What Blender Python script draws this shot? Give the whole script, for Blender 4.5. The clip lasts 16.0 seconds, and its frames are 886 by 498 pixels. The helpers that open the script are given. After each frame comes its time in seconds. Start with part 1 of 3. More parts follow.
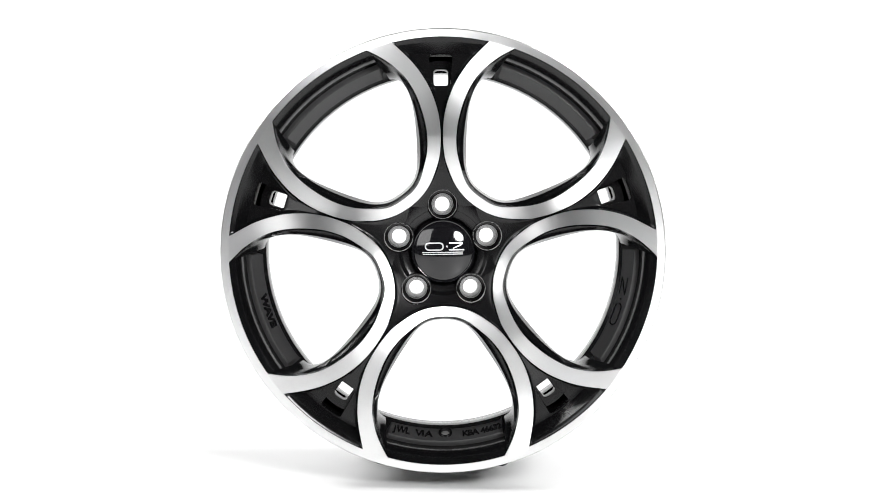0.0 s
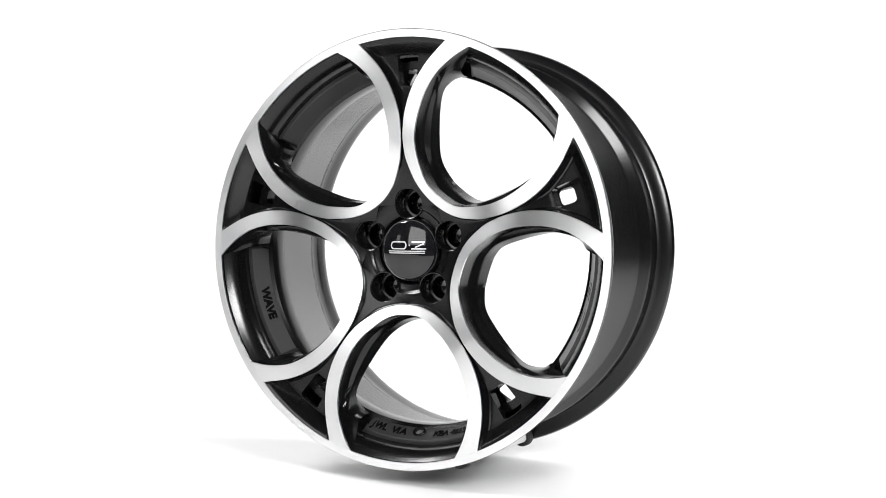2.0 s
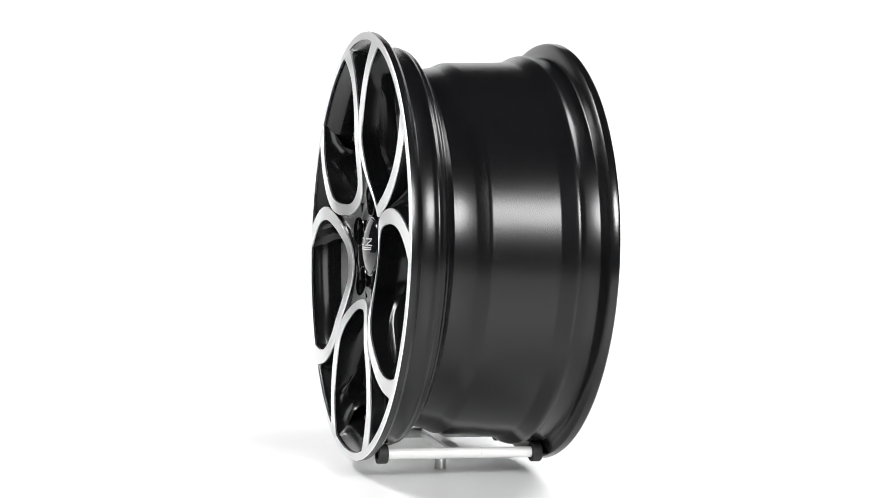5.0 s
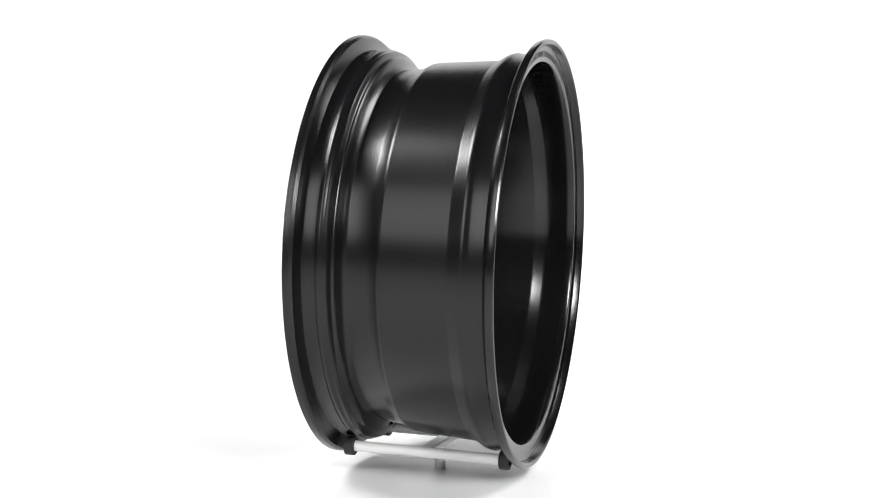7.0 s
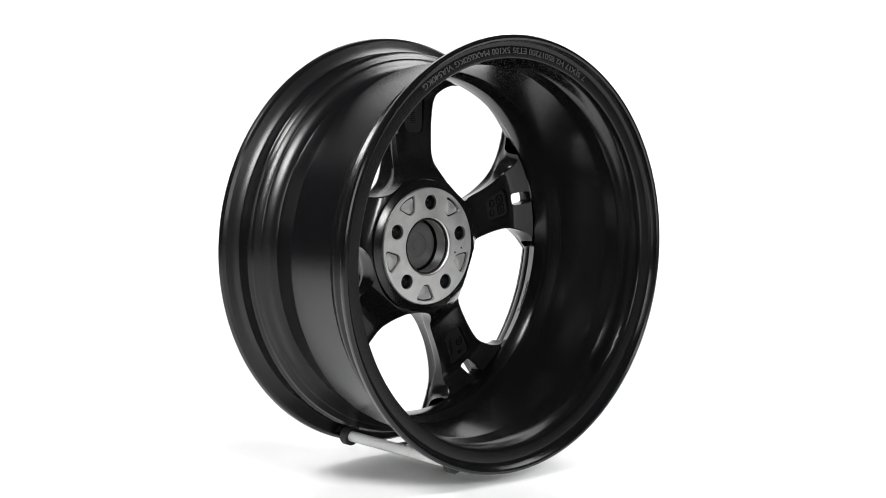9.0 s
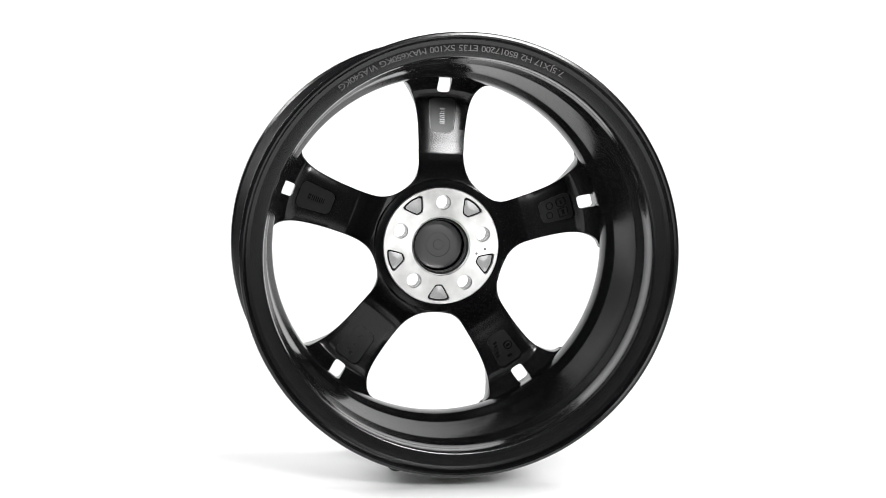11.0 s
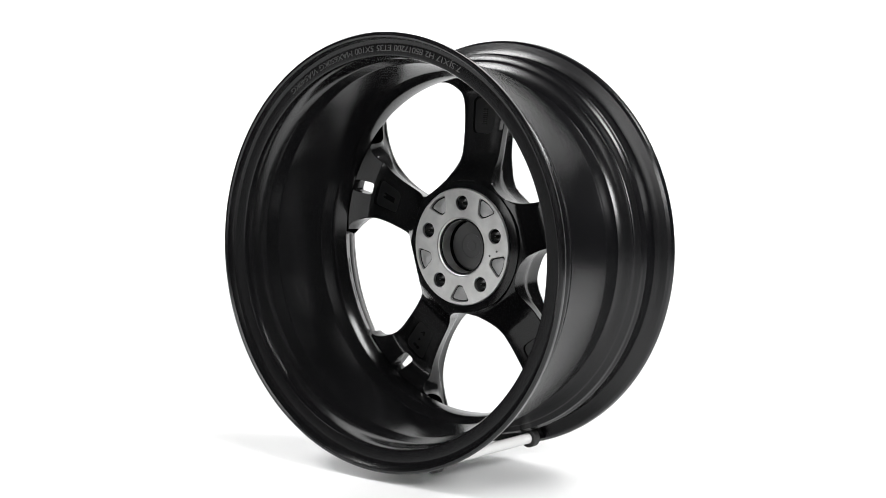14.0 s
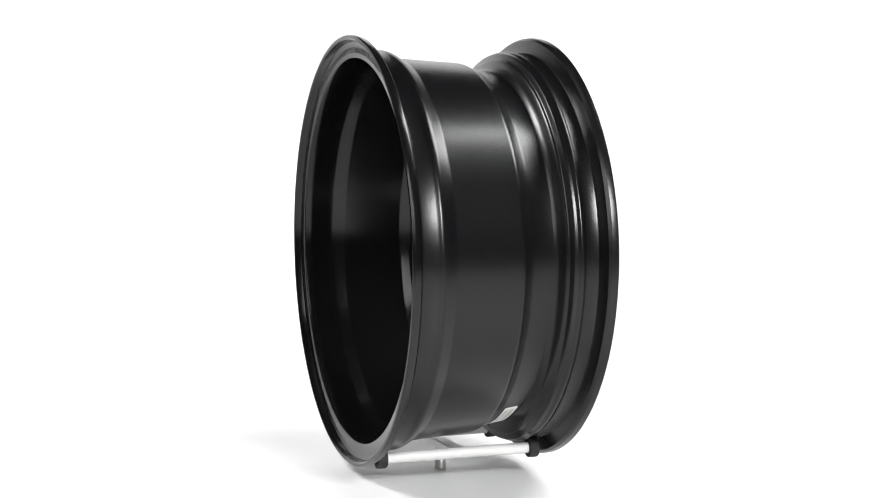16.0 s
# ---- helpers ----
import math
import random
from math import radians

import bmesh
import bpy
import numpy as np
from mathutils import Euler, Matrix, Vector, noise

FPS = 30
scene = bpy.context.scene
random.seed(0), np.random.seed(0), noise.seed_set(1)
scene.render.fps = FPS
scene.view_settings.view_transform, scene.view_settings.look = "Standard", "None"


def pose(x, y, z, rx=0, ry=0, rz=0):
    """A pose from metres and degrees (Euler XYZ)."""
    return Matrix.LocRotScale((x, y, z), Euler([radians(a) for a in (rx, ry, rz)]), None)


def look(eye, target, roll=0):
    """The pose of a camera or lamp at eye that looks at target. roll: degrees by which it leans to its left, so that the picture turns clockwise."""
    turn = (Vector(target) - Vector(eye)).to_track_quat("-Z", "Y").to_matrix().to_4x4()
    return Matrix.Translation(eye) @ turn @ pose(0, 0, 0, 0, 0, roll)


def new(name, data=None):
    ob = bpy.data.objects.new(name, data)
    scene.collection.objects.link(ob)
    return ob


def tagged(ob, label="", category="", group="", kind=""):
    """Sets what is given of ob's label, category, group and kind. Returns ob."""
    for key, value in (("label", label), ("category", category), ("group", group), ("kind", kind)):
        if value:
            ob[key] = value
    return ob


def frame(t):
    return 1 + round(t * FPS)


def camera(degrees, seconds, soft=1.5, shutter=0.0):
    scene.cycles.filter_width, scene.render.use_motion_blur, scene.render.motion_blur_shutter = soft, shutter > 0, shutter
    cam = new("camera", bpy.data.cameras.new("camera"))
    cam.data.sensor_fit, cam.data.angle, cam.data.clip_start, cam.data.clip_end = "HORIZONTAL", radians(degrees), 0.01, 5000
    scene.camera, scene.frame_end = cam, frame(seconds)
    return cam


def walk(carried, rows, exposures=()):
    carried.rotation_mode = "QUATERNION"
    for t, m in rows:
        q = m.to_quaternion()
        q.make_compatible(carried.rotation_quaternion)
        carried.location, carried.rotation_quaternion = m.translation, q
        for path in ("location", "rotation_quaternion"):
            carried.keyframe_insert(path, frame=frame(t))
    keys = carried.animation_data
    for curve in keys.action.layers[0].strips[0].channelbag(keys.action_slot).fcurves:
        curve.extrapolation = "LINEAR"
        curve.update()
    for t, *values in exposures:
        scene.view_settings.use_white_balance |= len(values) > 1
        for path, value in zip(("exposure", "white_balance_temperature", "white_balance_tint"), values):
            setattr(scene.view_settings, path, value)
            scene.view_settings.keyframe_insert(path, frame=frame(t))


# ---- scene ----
# ---------------------------------------------------------------- camera
EYE_Z = 0.354
cam = camera(31.7, 16.0, soft=0.65)
EYE = (0.0, -1.75, EYE_Z)
VIEW = look(EYE, (-0.0006, -0.75, EYE_Z - 0.0601), 1.0)
walk(cam, [(0.0, VIEW), (16.0, VIEW)])

# ---------------------------------------------------------------- light
world = bpy.data.worlds.new("studio_air")
world.use_nodes = True
world.node_tree.nodes["Background"].inputs[0].default_value = (0.9, 0.95, 1.0, 1)
world.node_tree.nodes["Background"].inputs[1].default_value = 0.005
scene.world = world
scene.view_settings.exposure = -0.35


def softbox(name, eye, target, sx, sy, watts, shape="RECTANGLE"):
    data = bpy.data.lights.new(name, "AREA")
    data.shape, data.size, data.size_y, data.energy = shape, sx, sy, watts
    ob = new(name, data)
    ob.matrix_world = look(eye, target)
    return ob


softbox("octagon_softbox", (-1.15, -1.70, 1.05), (0, 0, 0.25), 1.1, 1.1, 21)
softbox("umbrella_lamp", (0.95, -1.85, 1.12), (0, 0, 0.25), 0.66, 0.66, 58, "ELLIPSE")
softbox("strip_softbox", (-1.74, -0.77, 0.66), (0, 0, 0.28), 0.20, 0.36, 0.6)
softbox("side_softbox", (-1.36, -0.12, 1.68), (0, 0.5, 0.1), 0.62, 0.52, 42)
softbox("side_softbox", (1.38, 0.22, 1.76), (0, 0.6, 0.1), 0.85, 0.75, 43)


# ---------------------------------------------------------------- materials
def material(name, colour, rough=0.5, metal=0.0, grain=0.0, scale=400.0, bump=0.0, mottle=0.0, mottle_scale=9.0, coat=0.0, spec=0.5):
    """A surface with fine grain, broad mottling and relief."""
    m = bpy.data.materials.new(name)
    m.use_nodes = True
    nt = m.node_tree
    b = nt.nodes["Principled BSDF"]
    b.inputs["Metallic"].default_value = metal
    b.inputs["Coat Weight"].default_value = coat
    b.inputs["Coat Roughness"].default_value = 0.08
    b.inputs["Specular IOR Level"].default_value = spec
    tc = nt.nodes.new("ShaderNodeTexCoord")
    fine = nt.nodes.new("ShaderNodeTexNoise")
    fine.inputs["Scale"].default_value, fine.inputs["Detail"].default_value = scale, 3
    broad = nt.nodes.new("ShaderNodeTexNoise")
    broad.inputs["Scale"].default_value, broad.inputs["Detail"].default_value = mottle_scale, 4
    nt.links.new(tc.outputs["Object"], fine.inputs["Vector"])
    nt.links.new(tc.outputs["Object"], broad.inputs["Vector"])
    ramp = nt.nodes.new("ShaderNodeMapRange")
    ramp.inputs["To Min"].default_value, ramp.inputs["To Max"].default_value = 1 - mottle, 1 + mottle
    nt.links.new(broad.outputs["Fac"], ramp.inputs["Value"])
    ramp2 = nt.nodes.new("ShaderNodeMapRange")
    ramp2.inputs["To Min"].default_value, ramp2.inputs["To Max"].default_value = 1 - grain, 1 + grain
    nt.links.new(fine.outputs["Fac"], ramp2.inputs["Value"])
    mul = nt.nodes.new("ShaderNodeMath")
    mul.operation = "MULTIPLY"
    nt.links.new(ramp.outputs[0], mul.inputs[0])
    nt.links.new(ramp2.outputs[0], mul.inputs[1])
    mix = nt.nodes.new("ShaderNodeVectorMath")
    mix.operation = "SCALE"
    mix.inputs[0].default_value = colour
    nt.links.new(mul.outputs[0], mix.inputs["Scale"])
    nt.links.new(mix.outputs[0], b.inputs["Base Color"])
    rr = nt.nodes.new("ShaderNodeMath")
    rr.operation = "MULTIPLY"
    rr.inputs[1].default_value = rough
    nt.links.new(ramp.outputs[0], rr.inputs[0])
    nt.links.new(rr.outputs[0], b.inputs["Roughness"])
    if bump:
        bp = nt.nodes.new("ShaderNodeBump")
        bp.inputs["Strength"].default_value, bp.inputs["Distance"].default_value = bump, 0.0004
        nt.links.new(fine.outputs["Fac"], bp.inputs["Height"])
        nt.links.new(bp.outputs[0], b.inputs["Normal"])
    return m


def lathe_metal(name, colour, rough, aniso, line_scale, mottle=0.06, mottle_scale=14):
    """Bare aluminium turned on a lathe: fine rings about the wheel's axis, glints drawn out across them."""
    m = material(name, colour, rough, 1.0, 0.03, 900, 0.0, mottle, mottle_scale)
    nt = m.node_tree
    b = nt.nodes["Principled BSDF"]
    b.inputs["Anisotropic"].default_value = aniso
    tan = nt.nodes.new("ShaderNodeTangent")
    tan.direction_type, tan.axis = "RADIAL", "Y"
    nt.links.new(tan.outputs[0], b.inputs["Tangent"])
    tc = nt.nodes.new("ShaderNodeTexCoord")
    flat = nt.nodes.new("ShaderNodeVectorMath")
    flat.operation = "MULTIPLY"
    flat.inputs[1].default_value = (1, 0, 1)
    nt.links.new(tc.outputs["Object"], flat.inputs[0])
    ln = nt.nodes.new("ShaderNodeVectorMath")
    ln.operation = "LENGTH"
    nt.links.new(flat.outputs[0], ln.inputs[0])
    ring = nt.nodes.new("ShaderNodeTexNoise")
    ring.noise_dimensions = "1D"
    ring.inputs["Scale"].default_value, ring.inputs["Detail"].default_value = line_scale, 3
    nt.links.new(ln.outputs["Value"], ring.inputs["W"])
    bp = nt.nodes.new("ShaderNodeBump")
    bp.inputs["Strength"].default_value, bp.inputs["Distance"].default_value = 0.12, 0.0002
    nt.links.new(ring.outputs["Fac"], bp.inputs["Height"])
    nt.links.new(bp.outputs[0], b.inputs["Normal"])
    return m


BLACK = material("satin_black_paint", (0.0035, 0.0035, 0.0038), 0.185, 0.0, 0.06, 900, 0.0, 0.10, 11, coat=0.05, spec=0.37)
BLACK_SATIN = material("sprayed_satin_black_paint", (0.0035, 0.0035, 0.0040), 0.25, 0.0, 0.08, 420, 0.05, 0.09, 16, spec=0.36)
BLACK_MATT = material("matt_black_paint", (0.0035, 0.0035, 0.0038), 0.20, 0.0, 0.08, 700, 0.02, 0.10, 13, spec=0.34)
# same black, its base lightened for the white that the casting pads reflect
BLACK_LIGHTENED = material("lightened_black_casting", (0.034, 0.034, 0.0345), 0.33, 0.0, 0.15, 800, 0.12, 0.12, 30, spec=0.55)
BLACK_FLOOR = material("coarse_black_paint", (0.007, 0.007, 0.0073), 0.32, 0.0, 0.12, 700, 0.20, 0.12, 40, spec=0.4)
STAMP = material("grey_stamped_print", (0.040, 0.040, 0.040), 0.45, 0.0, 0.1, 900, 0.1, 0.1, 40)
MACHINED = lathe_metal("turned_aluminium", (0.86, 0.86, 0.86), 0.29, 0.82, 2600)
RAW = lathe_metal("raw_aluminium", (0.66, 0.66, 0.65), 0.36, 0.3, 1500, 0.28, 60)
CAST = material("cast_aluminium", (0.30, 0.30, 0.30), 0.50, 0.7, 0.15, 700, 0.4, 0.15, 40)
GLOSS = material("gloss_black_plastic", (0.006, 0.006, 0.007), 0.06, 0.0, 0.02, 500, 0.0, 0.03, 8, coat=0.2)
CHROME = material("chrome_print", (0.62, 0.62, 0.63), 0.30, 0.35, 0.02, 800, 0.0, 0.04, 30)
RUBBER = material("black_rubber", (0.015, 0.015, 0.015), 0.65, 0.0, 0.12, 700, 0.3, 0.1, 30)
WHITE_ROD = material("white_lacquered_steel", (0.80, 0.80, 0.79), 0.32, 0.0, 0.02, 500, 0.05, 0.03, 12)
STEEL = material("brushed_steel", (0.80, 0.80, 0.80), 0.42, 1.0, 0.08, 900, 0.1, 0.08, 30)
PAPER = material("white_paper_label", (0.78, 0.78, 0.76), 0.6, 0.0, 0.05, 900, 0.1, 0.04, 40)
INK = material("grey_ink", (0.25, 0.25, 0.25), 0.6, 0.0, 0.05, 900, 0.0, 0.05, 40)
SCREEN = material("white_studio_paper", (0.90, 0.90, 0.90), 0.38, 0.0, 0.01, 300, 0.03, 0.015, 2)
DARK_WALL = material("dark_studio_wall", (0.05, 0.05, 0.05), 0.9, 0.0, 0.1, 60, 0.1, 0.15, 1.5)


# ---------------------------------------------------------------- mesh helpers
def part(name, bm, mat, parent=None, label="", smooth=30, recalc=True):
    """Links a bmesh as one mesh object, under a thing or a part."""
    if recalc:
        bmesh.ops.recalc_face_normals(bm, faces=bm.faces)
    me = bpy.data.meshes.new(name)
    bm.to_mesh(me)
    bm.free()
    return part_mesh(name, me, mat, parent, label, smooth)


def part_mesh(name, me, mat, parent=None, label="", smooth=30):
    if not me.materials:
        me.materials.append(mat)
    if smooth:
        me.shade_smooth()
        me.set_sharp_from_angle(angle=radians(smooth))
    ob = new(name, me)
    ob.parent = parent
    if label:
        tagged(ob, label)
    return ob


def polar(r, deg, y):
    """A point of the wheel: radius, degrees counter-clockwise seen from the front, place along the axis."""
    return Vector((r * math.cos(radians(deg)), y, r * math.sin(radians(deg))))


def revolve(bm, profile, seg=128, closed=True, start=0.0, sweep=360.0):
    """Turns (radius, y) pairs about the y axis."""
    full = sweep >= 360
    n = seg if full else seg + 1
    rings = [[bm.verts.new(polar(r, start + sweep * i / seg, y)) for r, y in profile] for i in range(n)]
    k = len(profile)
    for i in range(seg):
        a, b = rings[i], rings[(i + 1) % n]
        for j in range(k if closed else k - 1):
            bm.faces.new((a[j], a[(j + 1) % k], b[(j + 1) % k], b[j]))
    if not full and closed:
        bm.faces.new(rings[0])
        bm.faces.new(rings[-1][::-1])
    return rings


def smooth_curve(points, count):
    """Evenly spaced points on a Catmull-Rom curve through the given ones."""
    p = [Vector(q) for q in points]
    p = [2 * p[0] - p[1]] + p + [2 * p[-1] - p[-2]]
    fine = []
    for i in range(1, len(p) - 2):
        for k in range(24):
            t = k / 24
            fine.append(0.5 * ((2 * p[i]) + (p[i + 1] - p[i - 1]) * t + (2 * p[i - 1] - 5 * p[i] + 4 * p[i + 1] - p[i + 2]) * t * t
                               + (3 * p[i] - p[i - 1] - 3 * p[i + 1] + p[i + 2]) * t ** 3))
    fine.append(p[-2])
    run = [0.0]
    for a, b in zip(fine, fine[1:]):
        run.append(run[-1] + (b - a).length)
    out, j = [], 0
    for k in range(count):
        want = run[-1] * k / (count - 1)
        while j < len(run) - 2 and run[j + 1] < want:
            j += 1
        f = (want - run[j]) / max(run[j + 1] - run[j], 1e-9)
        out.append(fine[j].lerp(fine[j + 1], min(max(f, 0), 1)))
    return out


def cut(ob, cutters):
    """Takes the cutters' bodies out of ob's mesh and removes them."""
    for c in cutters:
        mod = ob.modifiers.new("cut", "BOOLEAN")
        mod.operation, mod.solver, mod.object = "DIFFERENCE", "EXACT", c
    deps = bpy.context.evaluated_depsgraph_get()
    deps.update()
    me = bpy.data.meshes.new_from_object(ob.evaluated_get(deps))
    ob.modifiers.clear()
    old = ob.data
    ob.data = me
    me.name = old.name
    for c in cutters:
        bpy.data.objects.remove(c)
    me.shade_smooth()
    me.set_sharp_from_angle(angle=radians(30))


def box(bm, size, m=None, taper=1.0):
    """A box about the origin; the far end in +y is scaled by taper."""
    x, y, z = (s / 2 for s in size)
    v = []
    for yy, k in ((-y, 1.0), (y, taper)):
        for xx, zz in ((-x, -z), (x, -z), (x, z), (-x, z)):
            q = Vector((xx * k, yy, zz * k))
            v.append(bm.verts.new(m @ q if m else q))
    for f in ((0, 1, 2, 3), (4, 7, 6, 5), (0, 4, 5, 1), (1, 5, 6, 2), (2, 6, 7, 3), (3, 7, 4, 0)):
        bm.faces.new([v[i] for i in f])


def prism(bm, outline, y0, y1, m=None, grow=1.0):
    """A body with the (x, z) outline, from y0 to y1, whose end at y1 is scaled about the outline's middle by grow."""
    cx = sum(p[0] for p in outline) / len(outline)
    cz = sum(p[1] for p in outline) / len(outline)
    a, b = [], []
    for x, z in outline:
        p, q = Vector((x, y0, z)), Vector((cx + (x - cx) * grow, y1, cz + (z - cz) * grow))
        a.append(bm.verts.new(m @ p if m else p))
        b.append(bm.verts.new(m @ q if m else q))
    n = len(a)
    bm.faces.new(a)
    bm.faces.new(b[::-1])
    for i in range(n):
        bm.faces.new((a[i], b[i], b[(i + 1) % n], a[(i + 1) % n]))


def rounded(w, h, r, k=5):
    """A rectangle's outline with round corners."""
    out = []
    for cx, cz, a0 in ((w / 2 - r, h / 2 - r, 0), (-w / 2 + r, h / 2 - r, 90), (-w / 2 + r, -h / 2 + r, 180), (w / 2 - r, -h / 2 + r, 270)):
        for i in range(k + 1):
            a = radians(a0 + 90 * i / k)
            out.append((cx + r * math.cos(a), cz + r * math.sin(a)))
    return out


def spin(deg):
    """Turn about the wheel's axis, counter-clockwise seen from the front."""
    return Matrix.Rotation(radians(-deg), 4, "Y")


# ---------------------------------------------------------------- the studio
def studio():
    bm = bmesh.new()
    # paper sweep: flat floor, a wide bend, an upright back
    prof = [(-1.55, 0.0), (1.1, 0.0)]
    prof += [(1.1 + 0.6 * math.sin(radians(a)), 0.6 - 0.6 * math.cos(radians(a))) for a in range(9, 91, 9)]
    prof += [(1.7, 1.55)]
    top = [[bm.verts.new((x, y, z)) for y, z in prof] for x in (-2.0, 2.0)]
    low = [[bm.verts.new((x, y + 0.006, z - 0.006)) for y, z in prof] for x in (-2.0, 2.0)]
    for i in range(len(prof) - 1):
        bm.faces.new((top[0][i], top[1][i], top[1][i + 1], top[0][i + 1]))
        bm.faces.new((low[0][i], low[0][i + 1], low[1][i + 1], low[1][i]))
    tagged(part("ground", bm, SCREEN), "seamless white studio sweep rising into the backdrop", "studio floor", kind="structure")
    for name, size, at in (("floor", (7.4, 7.4, 0.1), (0, 0, -0.06)), ("wall_south", (7.4, 0.1, 3.4), (0, -3.7, 1.6)), ("wall_north", (7.4, 0.1, 3.4), (0, 3.7, 1.6)),
                           ("wall_west", (0.1, 7.2, 3.4), (-3.7, 0, 1.6)), ("wall_east", (0.1, 7.2, 3.4), (3.7, 0, 1.6)), ("ceiling", (7.4, 7.4, 0.1), (0, 0, 3.3))):
        bm = bmesh.new()
        box(bm, size, Matrix.Translation(at))
        tagged(part(name, bm, DARK_WALL, smooth=0), "plain dark studio surface", name.split("_")[0], kind="structure")


# ---------------------------------------------------------------- the wheel
FACE_Y = -0.1084
R_IN = 0.2268
N_S = 64
# half contours of one window, (across, outward), from the hub's side to the rim
BAND_OUT = [(0, .0588), (.0115, .0596), (.0224, .0621), (.0305, .0652), (.0367, .0684), (.0478, .0757), (.0579, .0839), (.0719, .1008), (.0835, .1209), (.0908, .1430), (.0934, .1633), (.0928, .1830), (.0884, .2089)]
BAND_IN = [(0, .0696), (.0095, .0700), (.0179, .0718), (.0255, .0755), (.0325, .0804), (.0487, .0943), (.0615, .1113), (.0707, .1316), (.0765, .1530), (.0777, .1720), (.0747, .1890), (.0694, .2040), (.0622, .2181)]
REAR = [(0, .0770), (.0100, .0777), (.0195, .0805), (.0280, .0860), (.0350, .0935), (.0430, .1045), (.0520, .1180), (.0610, .1330), (.0680, .1470), (.0715, .1570), (.0728, .1650), (.0724, .1725), (.0695, .1785), (.0645, .1825)]
C_OUT, C_IN, C_REAR = (smooth_curve(c, N_S) for c in (BAND_OUT, BAND_IN, REAR))


# the barrel's section, (radius, place along the axis)
OUTER = [(.2355, FACE_Y + .0010), (.2356, -.1045), (.2350, -.1010), (.2325, -.0978), (.2262, -.0960), (.2212, -.0945), (.2190, -.0932), (.2186, -.0915), (.2186, -.0805), (.2190, -.0785), (.2199, -.0765), (.2201, -.0748), (.2198, -.0734), (.2186, -.0718), (.2181, -.0704),
         (.2182, -.0688), (.2176, -.0672), (.2150, -.0654), (.2124, -.0645), (.2113, -.0634), (.2108, -.0620), (.2092, -.0606), (.2052, -.0590), (.2004, -.0563), (.1978, -.0530), (.1980, -.0480), (.2001, -.0310), (.2008, -.0285), (.2052, -.0195), (.2063, -.0175), (.2068, -.0150),
         (.2112, .0550), (.2118, .0572), (.2184, .0680), (.2192, .0705), (.2197, .0728), (.2195, .0748), (.2188, .0768), (.2186, .0800), (.2186, .0922), (.2190, .0946), (.2202, .0957), (.2245, .0970), (.2310, .0985),
         (.2345, .1012), (.2356, .1050), (.2357, .1076), (.2347, .1094)]
INNER = [(.2322, .1098), (.2304, .1086), (.2294, .1050), (.2282, .1022), (.2250, .1014), (.2238, .1010), (.2128, .1015), (.2112, .1008), (.2102, .0985), (.2092, .0900), (.2100, .0800),
         (.2096, .0680), (.2088, .0655), (.2050, .0545), (.2040, .0520), (.2002, -.0150), (.1988, -.0182), (.1938, -.0262), (.1923, -.0300), (.1915, -.0480), (.1925, -.0540), (.2000, -.0600),
         (.2090, -.0660), (.2120, -.0720), (.2135, -.0840), (.2146, -.0885), (.2166, -.0945), (.2232, -.1010), (.2264, -.1040), (.2267, FACE_Y + .0022)]


def bore(y):
    """The barrel's inner radius at y."""
    for (ra, ya), (rb, yb) in zip(INNER, INNER[1:]):
        if yb <= y <= ya:
            return ra + (rb - ra) * (ya - y) / max(ya - yb, 1e-9)
    return INNER[-1][0]


def face_y(r):
    """The face's place along the axis: flat outside, dished towards the hub."""
    return FACE_Y + 0.0126 * max(0.0, (0.125 - r) / 0.0662) ** 1.5


def from_window(p, y, mirror=1):
    """A contour point of the window beside a spoke that stands upright (+z); mirror -1: of the window on the spoke's other side."""
    a = radians(36)
    v, u = -p[0], p[1]
    return Vector((mirror * (u * math.sin(a) + v * math.cos(a)), y, u * math.cos(a) - v * math.sin(a)))


def machined_face(wheel):
    """Flat turned bands, one round each window, and the lip that joins them."""
    bm = bmesh.new()
    down = Vector((0, 1, 0))
    rows = []
    for i in list(range(N_S - 1, 0, -1)) + list(range(N_S)):
        # one window hanging straight down from the hub, both halves
        mirror = -1 if len(rows) < N_S - 1 else 1
        o, c = (Vector((mirror * p[0], face_y(p.length), -p[1])) for p in (C_OUT[i], C_IN[i]))
        d = (c - o).normalized() * 0.0003
        mid = o.lerp(c, 0.5)
        mid.y = face_y(Vector((mid.x, mid.z)).length)
        row = [o + down * .0022, o + down * .0004, o + d, mid, c - d, c + down * .0004, c + down * .0022]
        if i == N_S - 1:
            # the band's end lies on the lip's inner edge
            for q in row:
                k = R_IN / math.hypot(q.x, q.z)
                q.x, q.z = q.x * k, q.z * k
        rows.append([bm.verts.new(q) for q in row])
    for a, b in zip(rows, rows[1:]):
        for j in range(6):
            bm.faces.new((a[j], a[j + 1], b[j + 1], b[j]))
    first = part("window_band", bm, MACHINED, wheel, "bright lathe-turned bare aluminium band", smooth=40)
    for k in range(1, 5):
        ob = tagged(new("window_band", first.data), "bright lathe-turned bare aluminium band")
        ob.parent = wheel
        ob.matrix_basis = spin(72 * k)
    bm = bmesh.new()
    revolve(bm, [(R_IN, FACE_Y + 0.0022), (R_IN, FACE_Y), (0.2346, FACE_Y), (0.2352, FACE_Y + 0.0005), (0.2354, FACE_Y + 0.0011)], 300, closed=False)
    part("machined_lip", bm, MACHINED, wheel, "bright lathe-turned outer lip", smooth=35)


